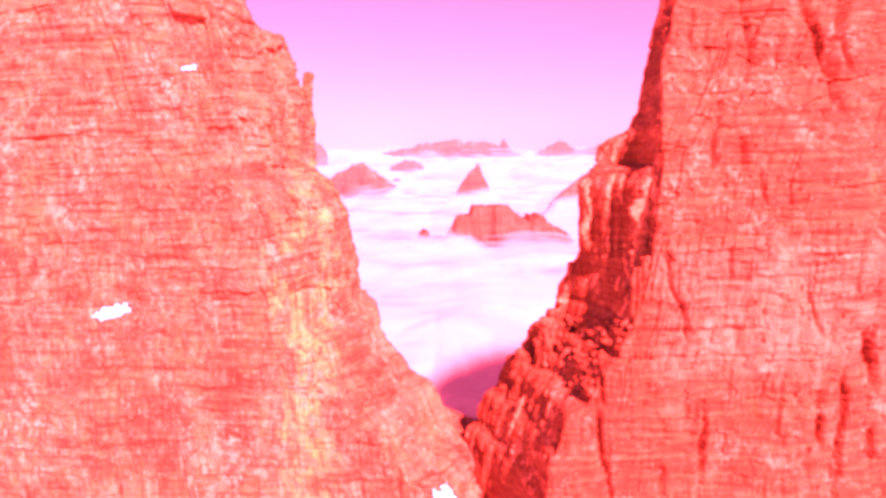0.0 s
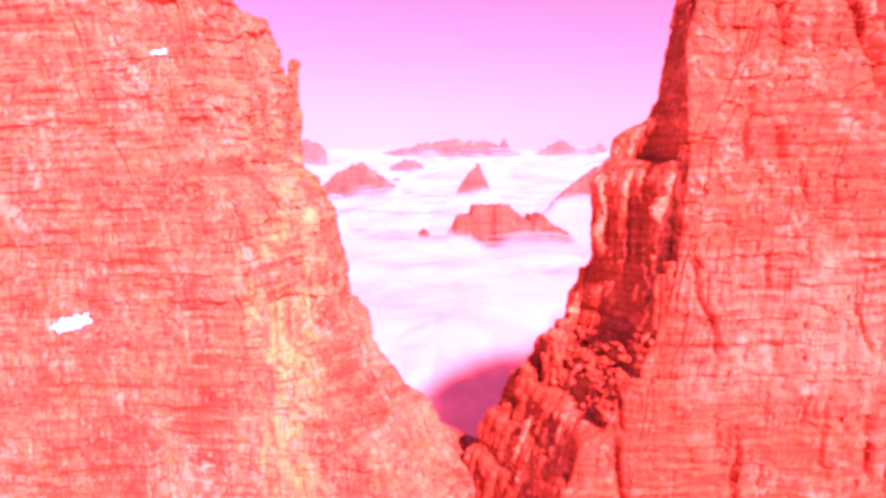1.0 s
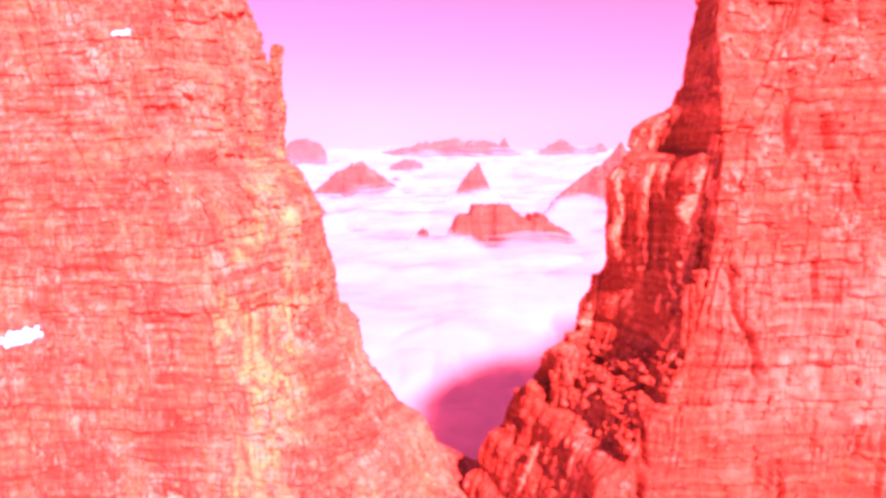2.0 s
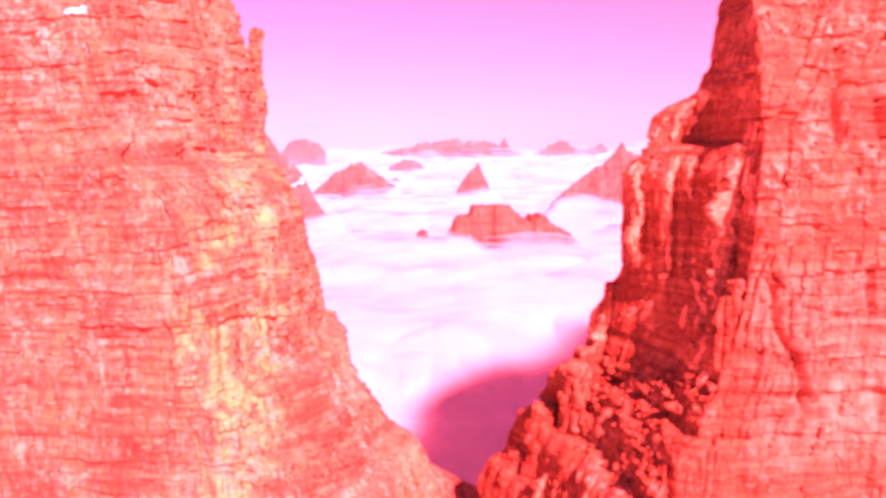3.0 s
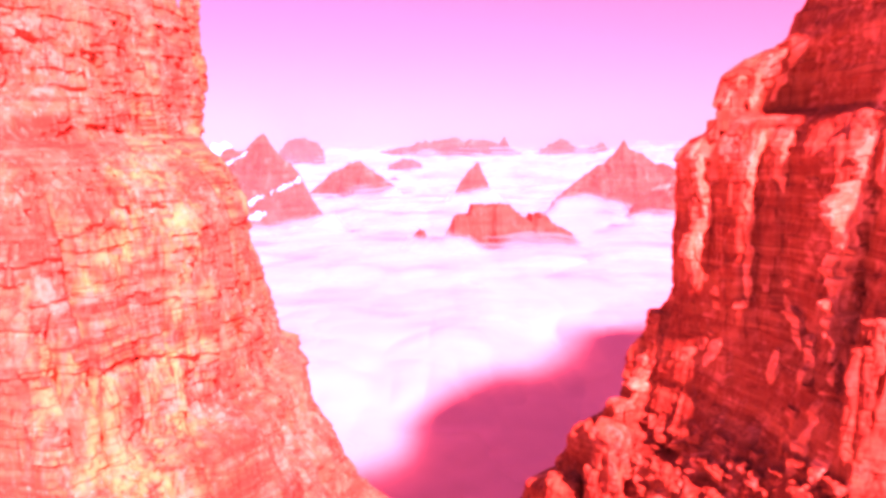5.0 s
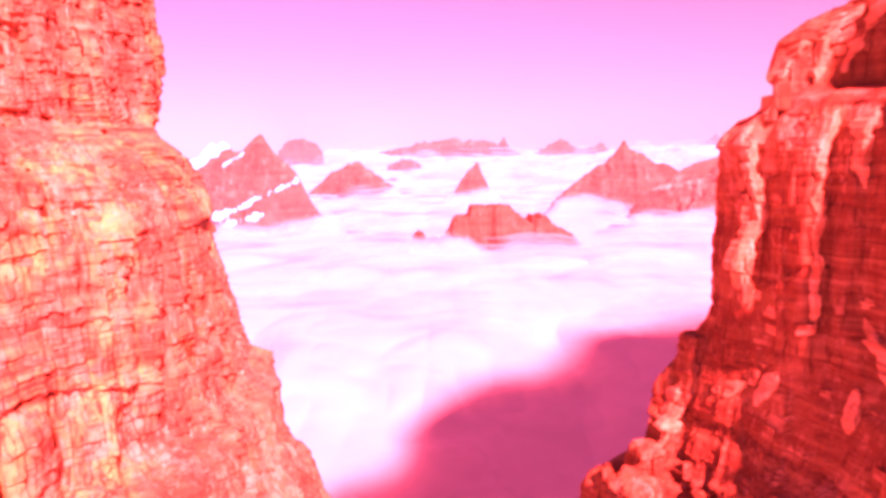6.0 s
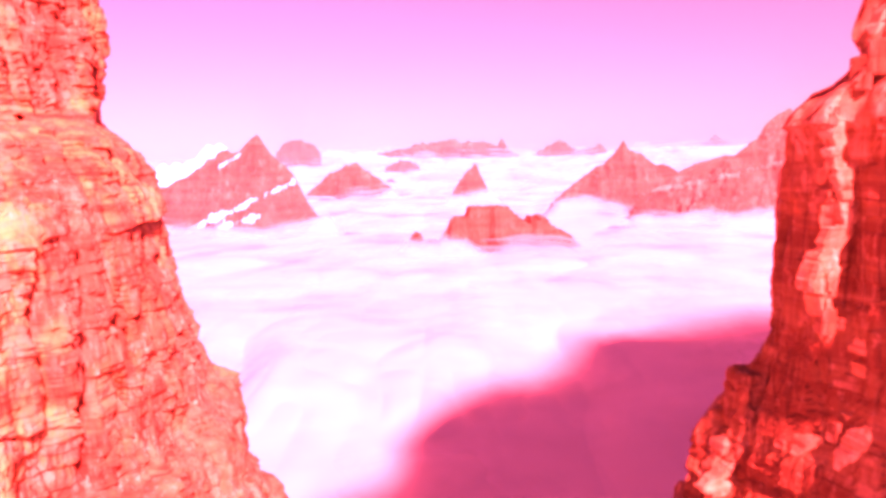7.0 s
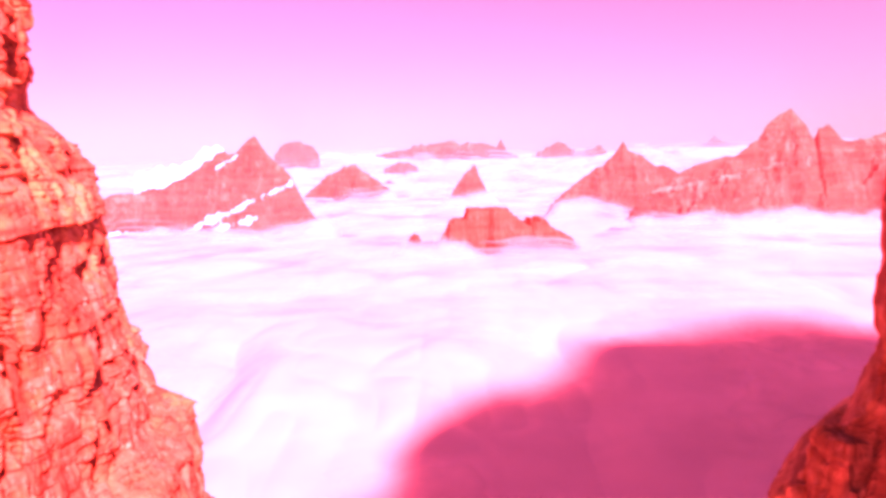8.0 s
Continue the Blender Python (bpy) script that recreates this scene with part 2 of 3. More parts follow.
def right_contour(z):
    """The right cliff's outline in plan at height z, from the gap's back round the nose, along the stepped side to the corner and along the front."""
    level = z
    if z < 136:
        z = 0.45 * z + 0.55 * min(138.0, terraced(z, 10.0, 0.75, 136) + 3.2)
    nose = interp(z, (-40, -14), (60, -6), (85, 0), (100, 4), (110, 8.3), (118, 13.2), (125, 17.8), (130, 21.2), (135, 24), (137.5, 27.2), (142, 28.4), (147, 30), (150, 31.7), (155, 33.1), (163, 33.0), (167, 32.5), (170, 32.9), (172, 34.4), (173.6, 36.4), (174.6, 37.7), (175.5, 37.7), (176.4, 36.6), (180, 37.3), (184, 45.3), (187, 46.7), (195, 48.5), (213, 54), (240, 64))
    nose_y = interp(z, (60, 157), (118, 158), (125, 157), (132, 155), (137, 154), (142, 155.5), (150, 153), (163, 151.5), (172, 150), (180, 148.5), (187, 149), (195, 152), (213, 158), (240, 172))
    corner = interp(z, (60, 12), (85, 15), (105, 19), (116, 21), (122, 24), (128, 29), (133, 34), (139, 37), (142, 40), (150, 42.5), (160, 45.2), (173, 46.6), (184, 47.6), (195, 50), (213, 56), (240, 66))
    corner_y = interp(z, (60, 113), (105, 117), (122, 119.5), (137, 122), (142, 124.5), (150, 125.5), (160, 127.3), (173, 130), (184, 133), (195, 140), (213, 149.5), (240, 164))
    front = interp(z, (60, 114), (105, 118), (125, 120), (141, 123), (156, 126), (173, 131), (184, 138), (195, 146), (213, 156), (240, 170))
    z = level
    low = interp(z, (134, 1), (141, 0))
    high = interp(z, (174.6, 0), (175.6, 1), (181.5, 1), (184, 0))
    top = interp(z, (181.5, 0), (184, 1))
    ribbed = interp(z, (148, 0), (155, 1))
    wave = 0.35 * vnoise(z / 3.0, 4.5, 5)
    ribs = ((45.9, 133.8), (42.9 + wave, 134.1), (42.0, 141.2), (40.3 + wave, 141.6), (39.8, 143.2), (37.6 - wave, 142.5), (35.3, 146.3), (33.8 + wave, 145.5))
    ribs = tuple((x + interp(z, (171.2, 0), (174.4, 1.8)), y) for x, y in ribs)
    foot = ((0.02, 0.25), (0.12, 0.3), (0.2, 0.5), (0.34, 0.54), (0.5, 0.72), (0.62, 0.75), (0.8, 0.9), (0.9, 0.93))
    shelf = ((0.02, 0.18), (0.05, 0.36), (0.07, 0.54), (0.1, 0.72), (0.12, 0.88), (0.4, 0.92), (0.65, 0.95), (0.87, 0.97))
    side = []
    for k, (r, f, h) in enumerate(zip(ribs, foot, shelf)):
        even = (k + 1) / 9
        plain = (corner + (nose - corner) * even + 3.2 * math.sin(math.pi * even) ** 2, corner_y + (nose_y - corner_y) * even)
        at_foot, at_shelf, at_top = ((corner + (nose - corner) * p[0], corner_y + (nose_y - corner_y) * p[1]) for p in (f, h, (even, even)))
        mid = [ribbed * r[n] + (1 - ribbed) * plain[n] for n in (0, 1)]
        side.append(tuple(mid[n] * (1 - low - high - top) + at_foot[n] * low + at_shelf[n] * high + at_top[n] * top for n in (0, 1)))
    crest = interp(z, (184, 0), (198, 1))
    pts = [(420, 300), (190, 262), (nose + 55, nose_y + 48), (nose + 6.2 + 32 * crest + 4 * low, nose_y + 8 - 5 * crest), (nose, nose_y)]
    return pts + side[::-1] + [(corner, corner_y), (corner + 9, front - 1), (78, front), (112, front + 6), (170, front + 20), (420, front + 60)]


def blocks(s, z, seed, thick, wide, amp, crack):
    """Beds split into blocks: how far the wall stands out at (s, z)."""
    bed = z / thick + 0.5 * vnoise(z / thick * 0.7, s / (wide * 9), seed)
    i = np.floor(bed)
    along = s / wide * (0.7 + 0.6 * hashed(i, seed + 1)) + 40 * hashed(i, seed + 2) + 0.35 * vnoise(s / wide * 1.3, i * 3.7, seed + 3)
    j = np.floor(along)
    fz, fs = bed - i, along - j
    out = amp * (hashed(i, j, seed + 4) - 0.5) + 0.2 * amp * (hashed(i, seed + 5) - 0.5)
    gap = np.minimum(np.minimum(fz, 1 - fz) * thick, np.minimum(fs, 1 - fs) * wide)
    return out - crack * np.exp(-(gap / (0.09 * thick)) ** 2) + 0.25 * amp * (0.5 - fz)


def cliff_points(contour, levels, weights, seed):
    """The wall's points (levels, round, 3): the outline drawn in at every level, roughened into beds and blocks."""
    zs = np.asarray(levels)
    rows = np.array([contour(z) for z in zs])
    plan = []
    for k, count in enumerate(weights):
        f = (np.arange(count) / count)[None, :, None]
        plan.append(rows[:, k:k + 1] * (1 - f) + rows[:, k + 1:k + 2] * f)
    plan.append(rows[:, -1:])
    plan = np.concatenate(plan, 1)
    return zs, plan


def roughen(zs, plan, seed, side, gain=1.0, lean=1.0, upright=1.0, columns=0.6):
    for _ in range(3):
        plan[:, 1:-1] = 0.25 * plan[:, :-2] + 0.5 * plan[:, 1:-1] + 0.25 * plan[:, 2:]
    for _ in range(2):
        plan[1:-1] = 0.25 * plan[:-2] + 0.5 * plan[1:-1] + 0.25 * plan[2:]
    along = np.gradient(plan, axis=1)
    along /= np.linalg.norm(along, axis=2, keepdims=True) + 1e-9
    normal = np.stack([along[..., 1], -along[..., 0]], -1) * side
    S = plan[..., 0] + lean * plan[..., 1]
    Z = np.repeat(zs[:, None], plan.shape[1], 1)
    W = Z + 0.9 * fbm(S / 40, Z / 40, seed + 90, 2)
    V = S + 0.7 * fbm(S / 14, Z / 16, seed + 95, 3)
    out = 1.3 * fbm(S / 22, Z / 40, seed, 3) + 0.5 * fbm(S / 4, Z / 9, seed + 7, 4)
    out += blocks(V, W, seed + 10, 8.5, 9.0, 1.1, 0.0) + blocks(V, W, seed + 20, 2.7, 3.1, 0.75, 0.05) + blocks(V, W, seed + 30, 0.95, 2.0, 0.3, 0.02)
    out += 1.9 * upright * np.minimum(0, np.abs(vnoise(V / 5.5, Z / 60, seed + 50)) * 4 - 0.6) * np.clip(3 * vnoise(S / 15, Z / 25, seed + 51) + 0.6, 0, 1)
    out += 1.1 * upright * np.minimum(0, np.abs(vnoise(V / 2.3, Z / 26, seed + 54)) * 4 - 0.5) * np.clip(3 * vnoise(S / 9, Z / 13, seed + 55) + 0.3, 0, 1)
    out += 0.6 * upright * blocks(V, W, seed + 40, 11.0, 1.9, 1.3, 0.12) * np.clip(4 * vnoise(S / 11, Z / 14, seed + 41) + 0.8, 0, 1)
    out += 0.5 * columns * blocks(V, W, seed + 70, 5.2, 1.15, 1.0, 0.16) * np.clip(3 * vnoise(S / 7, Z / 12, seed + 71) + 0.9, 0, 1)
    out += 0.45 * columns * blocks(V, W, seed + 75, 1.6, 0.8, 0.7, 0.1) * np.clip(3 * vnoise(S / 5, Z / 4, seed + 76) + 0.4, 0, 1)
    out *= gain
    lift = 0.25 * fbm(S / 3, Z / 3, seed + 60, 3)
    P = np.empty((*S.shape, 3))
    P[..., :2] = plan + normal * out[..., None]
    P[..., 2] = Z + lift
    centre = P[-1].mean(0)
    caps = [centre + (P[-1] - centre) * f + np.array([0, 0, 6 * (1 - f)]) for f in (0.8, 0.5, 0.02)]
    return np.concatenate([P, np.array(caps)])


CRACKS = ((76, 210, 74, 201, 0.8, 2.4), (70, 206, 62, 186, 0.6, 1.7), (62, 186, 58, 174, 0.6, 1.8), (67, 181, 66, 173, 0.9, 2.2), (83, 208, 79, 195, 0.6, 1.7),
          (61, 212, 60, 203, 0.6, 1.8), (61, 197, 57, 191, 0.5, 1.4), (92, 216, 93, 184, 1.3, 4.0), (104, 216, 92, 194, 1.3, 4.0), (100, 205, 99, 195, 0.8, 2.4),
          (76, 147, 77, 139, 0.5, 1.4), (89, 139, 91, 126, 1.2, 3.0), (84, 132, 81, 104, 0.8, 2.6), (78, 128, 78, 114, 0.9, 2.4), (90, 118, 91, 110, 0.6, 2.0),
          (32, 136, 31.5, 125, 0.6, 2.0), (31, 127, 33, 105, 0.7, 2.2), (53, 127, 53, 108, 0.5, 1.3), (68, 174, 68, 166, 0.5, 1.4), (50, 138, 47, 156, 0.6, 1.5))
left_cliff = thing("cliff", "tall bedded limestone cliff with ochre stains beside the gap", "cliff")
zs, plan = cliff_points(left_contour, np.concatenate([np.arange(-40, 60, 5.0), np.arange(60, 98, 1.5), np.arange(98, 222, 0.3), np.arange(222, 272, 1.5)]), (20, 40, 90, 95, 60, 50, 90, 40, 20, 20), 3)
calm = np.full(plan.shape[:2], 0.72)
calm[:, 235:450] = 0.95
steep = np.full(plan.shape[:2], 1.0)
steep[:, 225:450] = 2.1
LEFT = roughen(zs, plan, 3, 1, calm, upright=steep, columns=np.where(steep > 1.2, 1.0, 0.5))
# the corner between the two faces is worn down
for _ in range(45):
    near = LEFT[288:330, 215:275]
    worn = (LEFT[287:329, 215:275] + LEFT[289:331, 215:275] + LEFT[288:330, 214:274] + LEFT[288:330, 216:276]) / 4
    fade = np.outer(np.sin(np.linspace(0, math.pi, 42)), np.sin(np.linspace(0, math.pi, 60)))[..., None] ** 0.5
    LEFT[288:330, 215:275] = near + 0.6 * fade * (worn - near)
part("rock_face", grid_mesh("rock_face", LEFT, ROCK_LEFT), left_cliff)

right_cliff = thing("cliff", "tall limestone cliff with a shaded stepped side and a rubble ledge", "cliff")
zs, plan = cliff_points(right_contour, np.concatenate([np.arange(-40, 60, 5.0), np.arange(60, 98, 1.5), np.arange(98, 218, 0.3)]), (20, 30, 20, 50, 20, 10, 18, 12, 8, 10, 30, 18, 28, 36, 80, 60, 30, 30), 11)
calm = np.full(plan.shape[:2], 0.85)
calm[:, 122:274] = 0.5
calm[:, 70:122] = 0.55
calm[(zs > 116) & (zs < 142), 100:278] = 0.75
RIGHT = roughen(zs, plan, 11, 1, calm, -1.0, 1.35)
LEVELS = RIGHT[:, 150:285, 2].mean(axis=1)
# a swell behind the nose and a lip on its edge
column = np.arange(RIGHT.shape[1])[None, :]
RIGHT[..., 0] -= 1.3 * np.exp(-((column - 92) / 18) ** 2 - ((RIGHT[..., 2] - 164) / 7) ** 2) + 0.7 * np.exp(-((column - 126) / 12) ** 2 - ((RIGHT[..., 2] - 170.3) / 1.6) ** 2)
# long cracks and gullies in the front of the right cliff
for xa, za, xb, zb, wide, deep in CRACKS:
    f = np.clip((RIGHT[..., 2] - za) / (zb - za), 0, 1)
    inside = (RIGHT[..., 2] > min(za, zb)) & (RIGHT[..., 2] < max(za, zb)) & (RIGHT[..., 1] < 175)
    axis = xa + (xb - xa) * f + 0.8 * vnoise(RIGHT[..., 2] / 5, 0 * f, int(10 * abs(xa)))
    RIGHT[..., 1] += np.where(inside, deep * np.exp(-((RIGHT[..., 0] - axis) / wide) ** 2) * np.sin(math.pi * f) ** 0.35, 0)
part("rock_face", grid_mesh("rock_face", RIGHT, ROCK_RIGHT), right_cliff)


# ---- towers, blocks and boulders of the cliffs ----
def spire(cx, cy, z0, z1, r0, r1, seed, lean=0.0):
    """A ragged rock tower: beds and blocks round a narrowing column, with a broken top."""
    a = np.linspace(0, 2 * math.pi, 64, endpoint=False)
    zz = np.concatenate([np.arange(z0, z1, 0.3), [z1, z1 + 0.2, z1 + 0.3]])
    f = (zz - z0) / (z1 - z0)
    A, Z = np.meshgrid(a, zz)
    F = np.clip((Z - z0) / (z1 - z0), 0, 1)
    r = r0 + (r1 - r0) * F ** 1.3
    s = (np.abs(A / math.pi - 1) * math.pi) * r0
    turn = hashed(np.floor(Z / 3.1 + 0.3 * seed), seed + 21) * 0.7 + seed
    r = r * 0.86 / np.maximum(np.abs(np.cos(A + turn)), np.abs(np.sin(A + turn))) ** 0.75
    r = r * (1 + 0.22 * fbm(np.cos(A) * 1.5 + seed, np.sin(A) * 1.5 + Z / 5, seed, 3)) + 0.6 * blocks(s, Z, seed + 3, 2.2, 1.6, 0.9, 0.25) + 0.5 * blocks(s, Z, seed + 8, 0.8, 0.9, 0.5, 0.2)
    r[-2] *= 0.8
    r[-1] *= 0.02
    P = np.stack([cx + lean * (Z - z0) + r * np.cos(A), cy + r * np.sin(A), Z + 0.3 * vnoise(A * 2, Z, seed)], -1)
    return P


part("rock_pinnacle", grid_mesh("rock_pinnacle", spire(-45.0, 195.5, 178, 204.9, 2.9, 1.6, 121, 0.135), ROCK_LEFT, wrap=True), left_cliff, "slender free-standing rock finger")
part("rock_tower", grid_mesh("rock_tower", spire(-52.0, 195.5, 190, 215.2, 5.0, 3.2, 123), ROCK_LEFT, wrap=True), left_cliff)
for x, y, z0, z1, r0, r1, seed in ((24.6, 146.5, 120, 137.4, 3.0, 2.3, 131), (27.3, 151.5, 128, 138.4, 2.4, 1.8, 133), (19.5, 151, 114, 128, 3.2, 2.5, 135), (32.9, 153.4, 140, 150.2, 2.3, 1.7, 197), (42.7, 127.5, 136, 155.8, 1.6, 1.4, 191), (45.6, 127.2, 136, 158.2, 1.7, 1.4, 193), (40.6, 126.0, 136, 153.9, 1.3, 1.0, 195)):
    part("rock_tower", grid_mesh("rock_tower", spire(x, y, z0, z1, r0, r1, seed), ROCK_RIGHT, wrap=True), right_cliff)

def rib(x, y, z0, z1, half, seed, lean=None, depth=0.9, turn=16.0):
    """A flat-fronted slab of rock standing out of a wall: its edges step in and out from bed to bed and it runs out at both ends.
    It follows the right cliff's wall up from the place given, or leans by the slope given."""
    zz = np.arange(z0, z1 + 0.2, 0.2)
    f = (zz - z0) / (z1 - z0)
    run = np.clip(f / 0.3, 0.1, 1) ** 0.6 * np.clip((1 - f) / 0.12, 0.2, 1) ** 0.8
    if lean is None:
        middle = np.argmin(np.abs(LEVELS - (z0 + z1) / 2))
        column = 110 + np.argmin(np.hypot(RIGHT[middle, 110:285, 0] - x, RIGHT[middle, 110:285, 1] - y))
        wall = RIGHT[:, column, :2]
        wall = sum(np.roll(wall, k, 0) for k in range(-6, 7)) / 13
        wx, wy = np.interp(zz, LEVELS, wall[:, 0]), np.interp(zz, LEVELS, wall[:, 1])
    else:
        wx, wy = x + lean * (zz - z0), np.full(zz.shape, y)
    edges = []
    for k in (0, 1):
        coarse, fine = hashed(np.floor(zz / 2.3 + 3.7 * k + seed), seed + k), hashed(np.floor(zz / 0.6 + seed + 0.4 * k), seed + 7 + k)
        edges.append(half * run * np.clip(0.08 + 0.75 * coarse ** 1.3 + 0.45 * (fine - 0.35), 0.06, 1))
    drift = 0.5 * half * fbm(zz / 4, 0 * zz, seed + 3, 3)
    bulge = depth * max(1.0, 1.75 - 0.4 * half) * run * (0.55 + 0.7 * hashed(np.floor(zz / 1.1 + seed), seed + 11))
    u = np.array([-1, -1, -0.92, -0.55, -0.1, 0.4, 0.9, 1, 1, 0.4, -0.4])
    v = np.array([0.7, -0.25, -0.46, -0.5, -0.44, -0.52, -0.47, -0.3, 0.7, 0.7, 0.7])
    across = drift[:, None] + np.where(u < 0, u * edges[0][:, None], u * edges[1][:, None])
    deep = bulge[:, None] * v + 0.22 * (hashed(np.arange(11)[None, :], np.floor(zz / 0.7)[:, None], seed + 13) - 0.5)
    c, d = math.cos(radians(turn)), math.sin(radians(turn))
    return np.stack([wx[:, None] + c * across - d * deep, wy[:, None] + d * across + c * deep, np.repeat(zz[:, None], 11, 1)], -1)


# ribs that stand out of the shaded side; their sunlit paleness is put into the colour
for x, y, z0, z1, half, seed, *lean in ((35.0, 146.2, 153, 172.6, 1.2, 161), (36.5, 145.6, 147.5, 156, 1.1, 163), (34.3, 146.4, 154.5, 161.5, 0.6, 165),
                                 (38.8, 142.8, 160, 173.2, 1.1, 167), (39.0, 142.6, 154, 161, 0.6, 169), (41.5, 141.4, 166.5, 173.2, 1.2, 171),
                                 (44.7, 133.7, 151, 173.6, 2.9, 173), (43.2, 134.0, 155.5, 166, 1.0, 175), (42.0, 140.4, 153.5, 157, 1.0, 177),
                                 (42.0, 137.4, 150.5, 154.4, 1.2, 179), (41.3, 133.9, 147.6, 152.4, 1.3, 181), (40.1, 138.2, 146, 149.8, 0.9, 183), (36.4, 145.0, 145.5, 149.2, 0.8, 185),
                                 (34.9, 147.3, 145.6, 149.8, 1.0, 187), (40.8, 130.5, 144, 150.5, 1.5, 189), (39.0, 127.8, 137.8, 145, 1.2, 191), (38.5, 130.4, 140, 144.4, 0.7, 193),
                                 (32.2, 151.5, 142.4, 148.6, 1.3, 195), (30.9, 151.7, 137.5, 146, 1.9, 197), (30.2, 153.2, 139.5, 144.8, 0.9, 199),
                                 (41.3, 147.6, 176, 182.4, 1.7, 201), (38.5, 148.5, 176.4, 179.8, 1.2, 203), (43.9, 147.3, 176.6, 183, 0.8, 205),
                                 (12.4, 138.6, 98, 118, 1.5, 207, 0.42), (14.6, 141.4, 109, 119.5, 1.0, 209, 0.38), (16.0, 134.6, 100, 114, 1.1, 211, 0.36)):
    part("rock_rib", grid_mesh("rock_rib", rib(x, y, z0, z1, half, seed, *lean), ROCK_SUNLIT, wrap=True), right_cliff, "narrow rib on the shaded wall, coloured as if sunlit")


def broken_rock(name, seed, material, flat=1.0):
    """An angular boulder: a ball cut by random planes."""
    rng = random.Random(seed)
    bm = bmesh.new()
    bmesh.ops.create_icosphere(bm, subdivisions=3, radius=1.0)
    planes = [(Vector((rng.uniform(-1, 1), rng.uniform(-1, 1), rng.uniform(-1, 1))).normalized(), rng.uniform(0.3, 0.62)) for _ in range(12)]
    for v in bm.verts:
        for way, reach in planes:
            over = v.co.dot(way) - reach
            if over > 0:
                v.co -= way * over
        v.co *= 1.45 * (1 + 0.16 * noise.noise(v.co * 2.2 + Vector((seed, 0, 0)))) * (1 + 0.025 * rng.uniform(-1, 1))
        v.co.z *= flat
    me = bpy.data.meshes.new(name)
    bm.to_mesh(me)
    bm.free()
    me.materials.append(material)
    return me


def surface_below(P):
    """Finds the highest point of a wall under (x, y)."""
    flat = P.reshape(-1, 3)

    def find(x, y, top, reach=0.45):
        near = flat[(np.abs(flat[:, 0] - x) < reach) & (np.abs(flat[:, 1] - y) < reach) & (flat[:, 2] < top)]
        return None if len(near) == 0 else float(near[:, 2].max())
    return find


rocks = [broken_rock("boulder", 500 + k, ROCK_RIGHT, 0.75 + 0.05 * k) for k in range(6)]
rng = random.Random(9)
under = surface_below(RIGHT)
placed = 0
while placed < 150:
    u, v = rng.random(), rng.random() ** 1.3
    x, y = 31 + 8.5 * u - 9 * v, 147 - 22 * u - 3 * v
    z = under(x, y, 143)
    if z is None or z < 122:
        u = rng.random()
        continue
    size = rng.uniform(0.4, 0.95) * (1.35 if rng.random() < 0.25 else 0.85)
    ob = new("boulder", rocks[placed % 6])
    ob.matrix_basis = pose(x, y, z - 0.15 * size, rng.uniform(-20, 20), rng.uniform(-20, 20), rng.uniform(0, 360)) @ Matrix.Diagonal((size * rng.uniform(0.8, 1.3), size, size * rng.uniform(0.7, 1.1), 1))
    tagged(ob, "angular limestone boulder lying on the rubble ledge", "boulder", "boulders on the ledge")
    placed += 1


def chipped_block(name, seed, material):
    rng = random.Random(seed)
    bm = bmesh.new()
    bmesh.ops.create_cube(bm, size=1.0)
    bmesh.ops.bevel(bm, geom=bm.edges[:], offset=0.07, segments=1, affect="EDGES")
    for v in bm.verts:
        v.co += Vector((rng.uniform(-1, 1), rng.uniform(-1, 1), rng.uniform(-1, 1))) * 0.06
    me = bpy.data.meshes.new(name)
    bm.to_mesh(me)
    bm.free()
    me.materials.append(material)
    return me


def set_blocks(P, cliff, material, seed, rows, columns, count):
    """Single blocks that stand proud of the wall, level with its beds."""
    rng = random.Random(seed)
    meshes = [chipped_block("rock_block", seed + k, material) for k in range(6)]
    for k in range(count):
        i, j = rng.randrange(*rows), rng.randrange(*columns)
        p = Vector(P[i, j])
        along = Vector(P[i, j + 3]) - Vector(P[i, j - 3])
        along.z = 0
        heading = math.degrees(math.atan2(along.y, along.x))
        out = Vector((along.y, -along.x, 0)).normalized()
        w, h, d = rng.uniform(0.7, 2.2), rng.uniform(0.4, 1.3), rng.uniform(0.8, 1.4)
        if rng.random() < 0.35:
            w, h = 0.6 * h + 0.2, 1.1 * w
        p += out * (rng.uniform(0.12, 0.3) - 0.5 * d)
        ob = part("rock_block", meshes[k % 6], cliff)
        ob.matrix_basis = pose(p.x, p.y, p.z, rng.uniform(-5, 5), rng.uniform(-5, 5), heading + rng.uniform(-8, 8)) @ Matrix.Diagonal((w, d, h, 1))


# ---- mountains that stand out of the cloud ----
SNOW_BAND = (SNOW, "snow_field", "white snow lying on the flank")
SCREE_BAND = (SCREE, "scree_slope", "pale scree on a ledge")


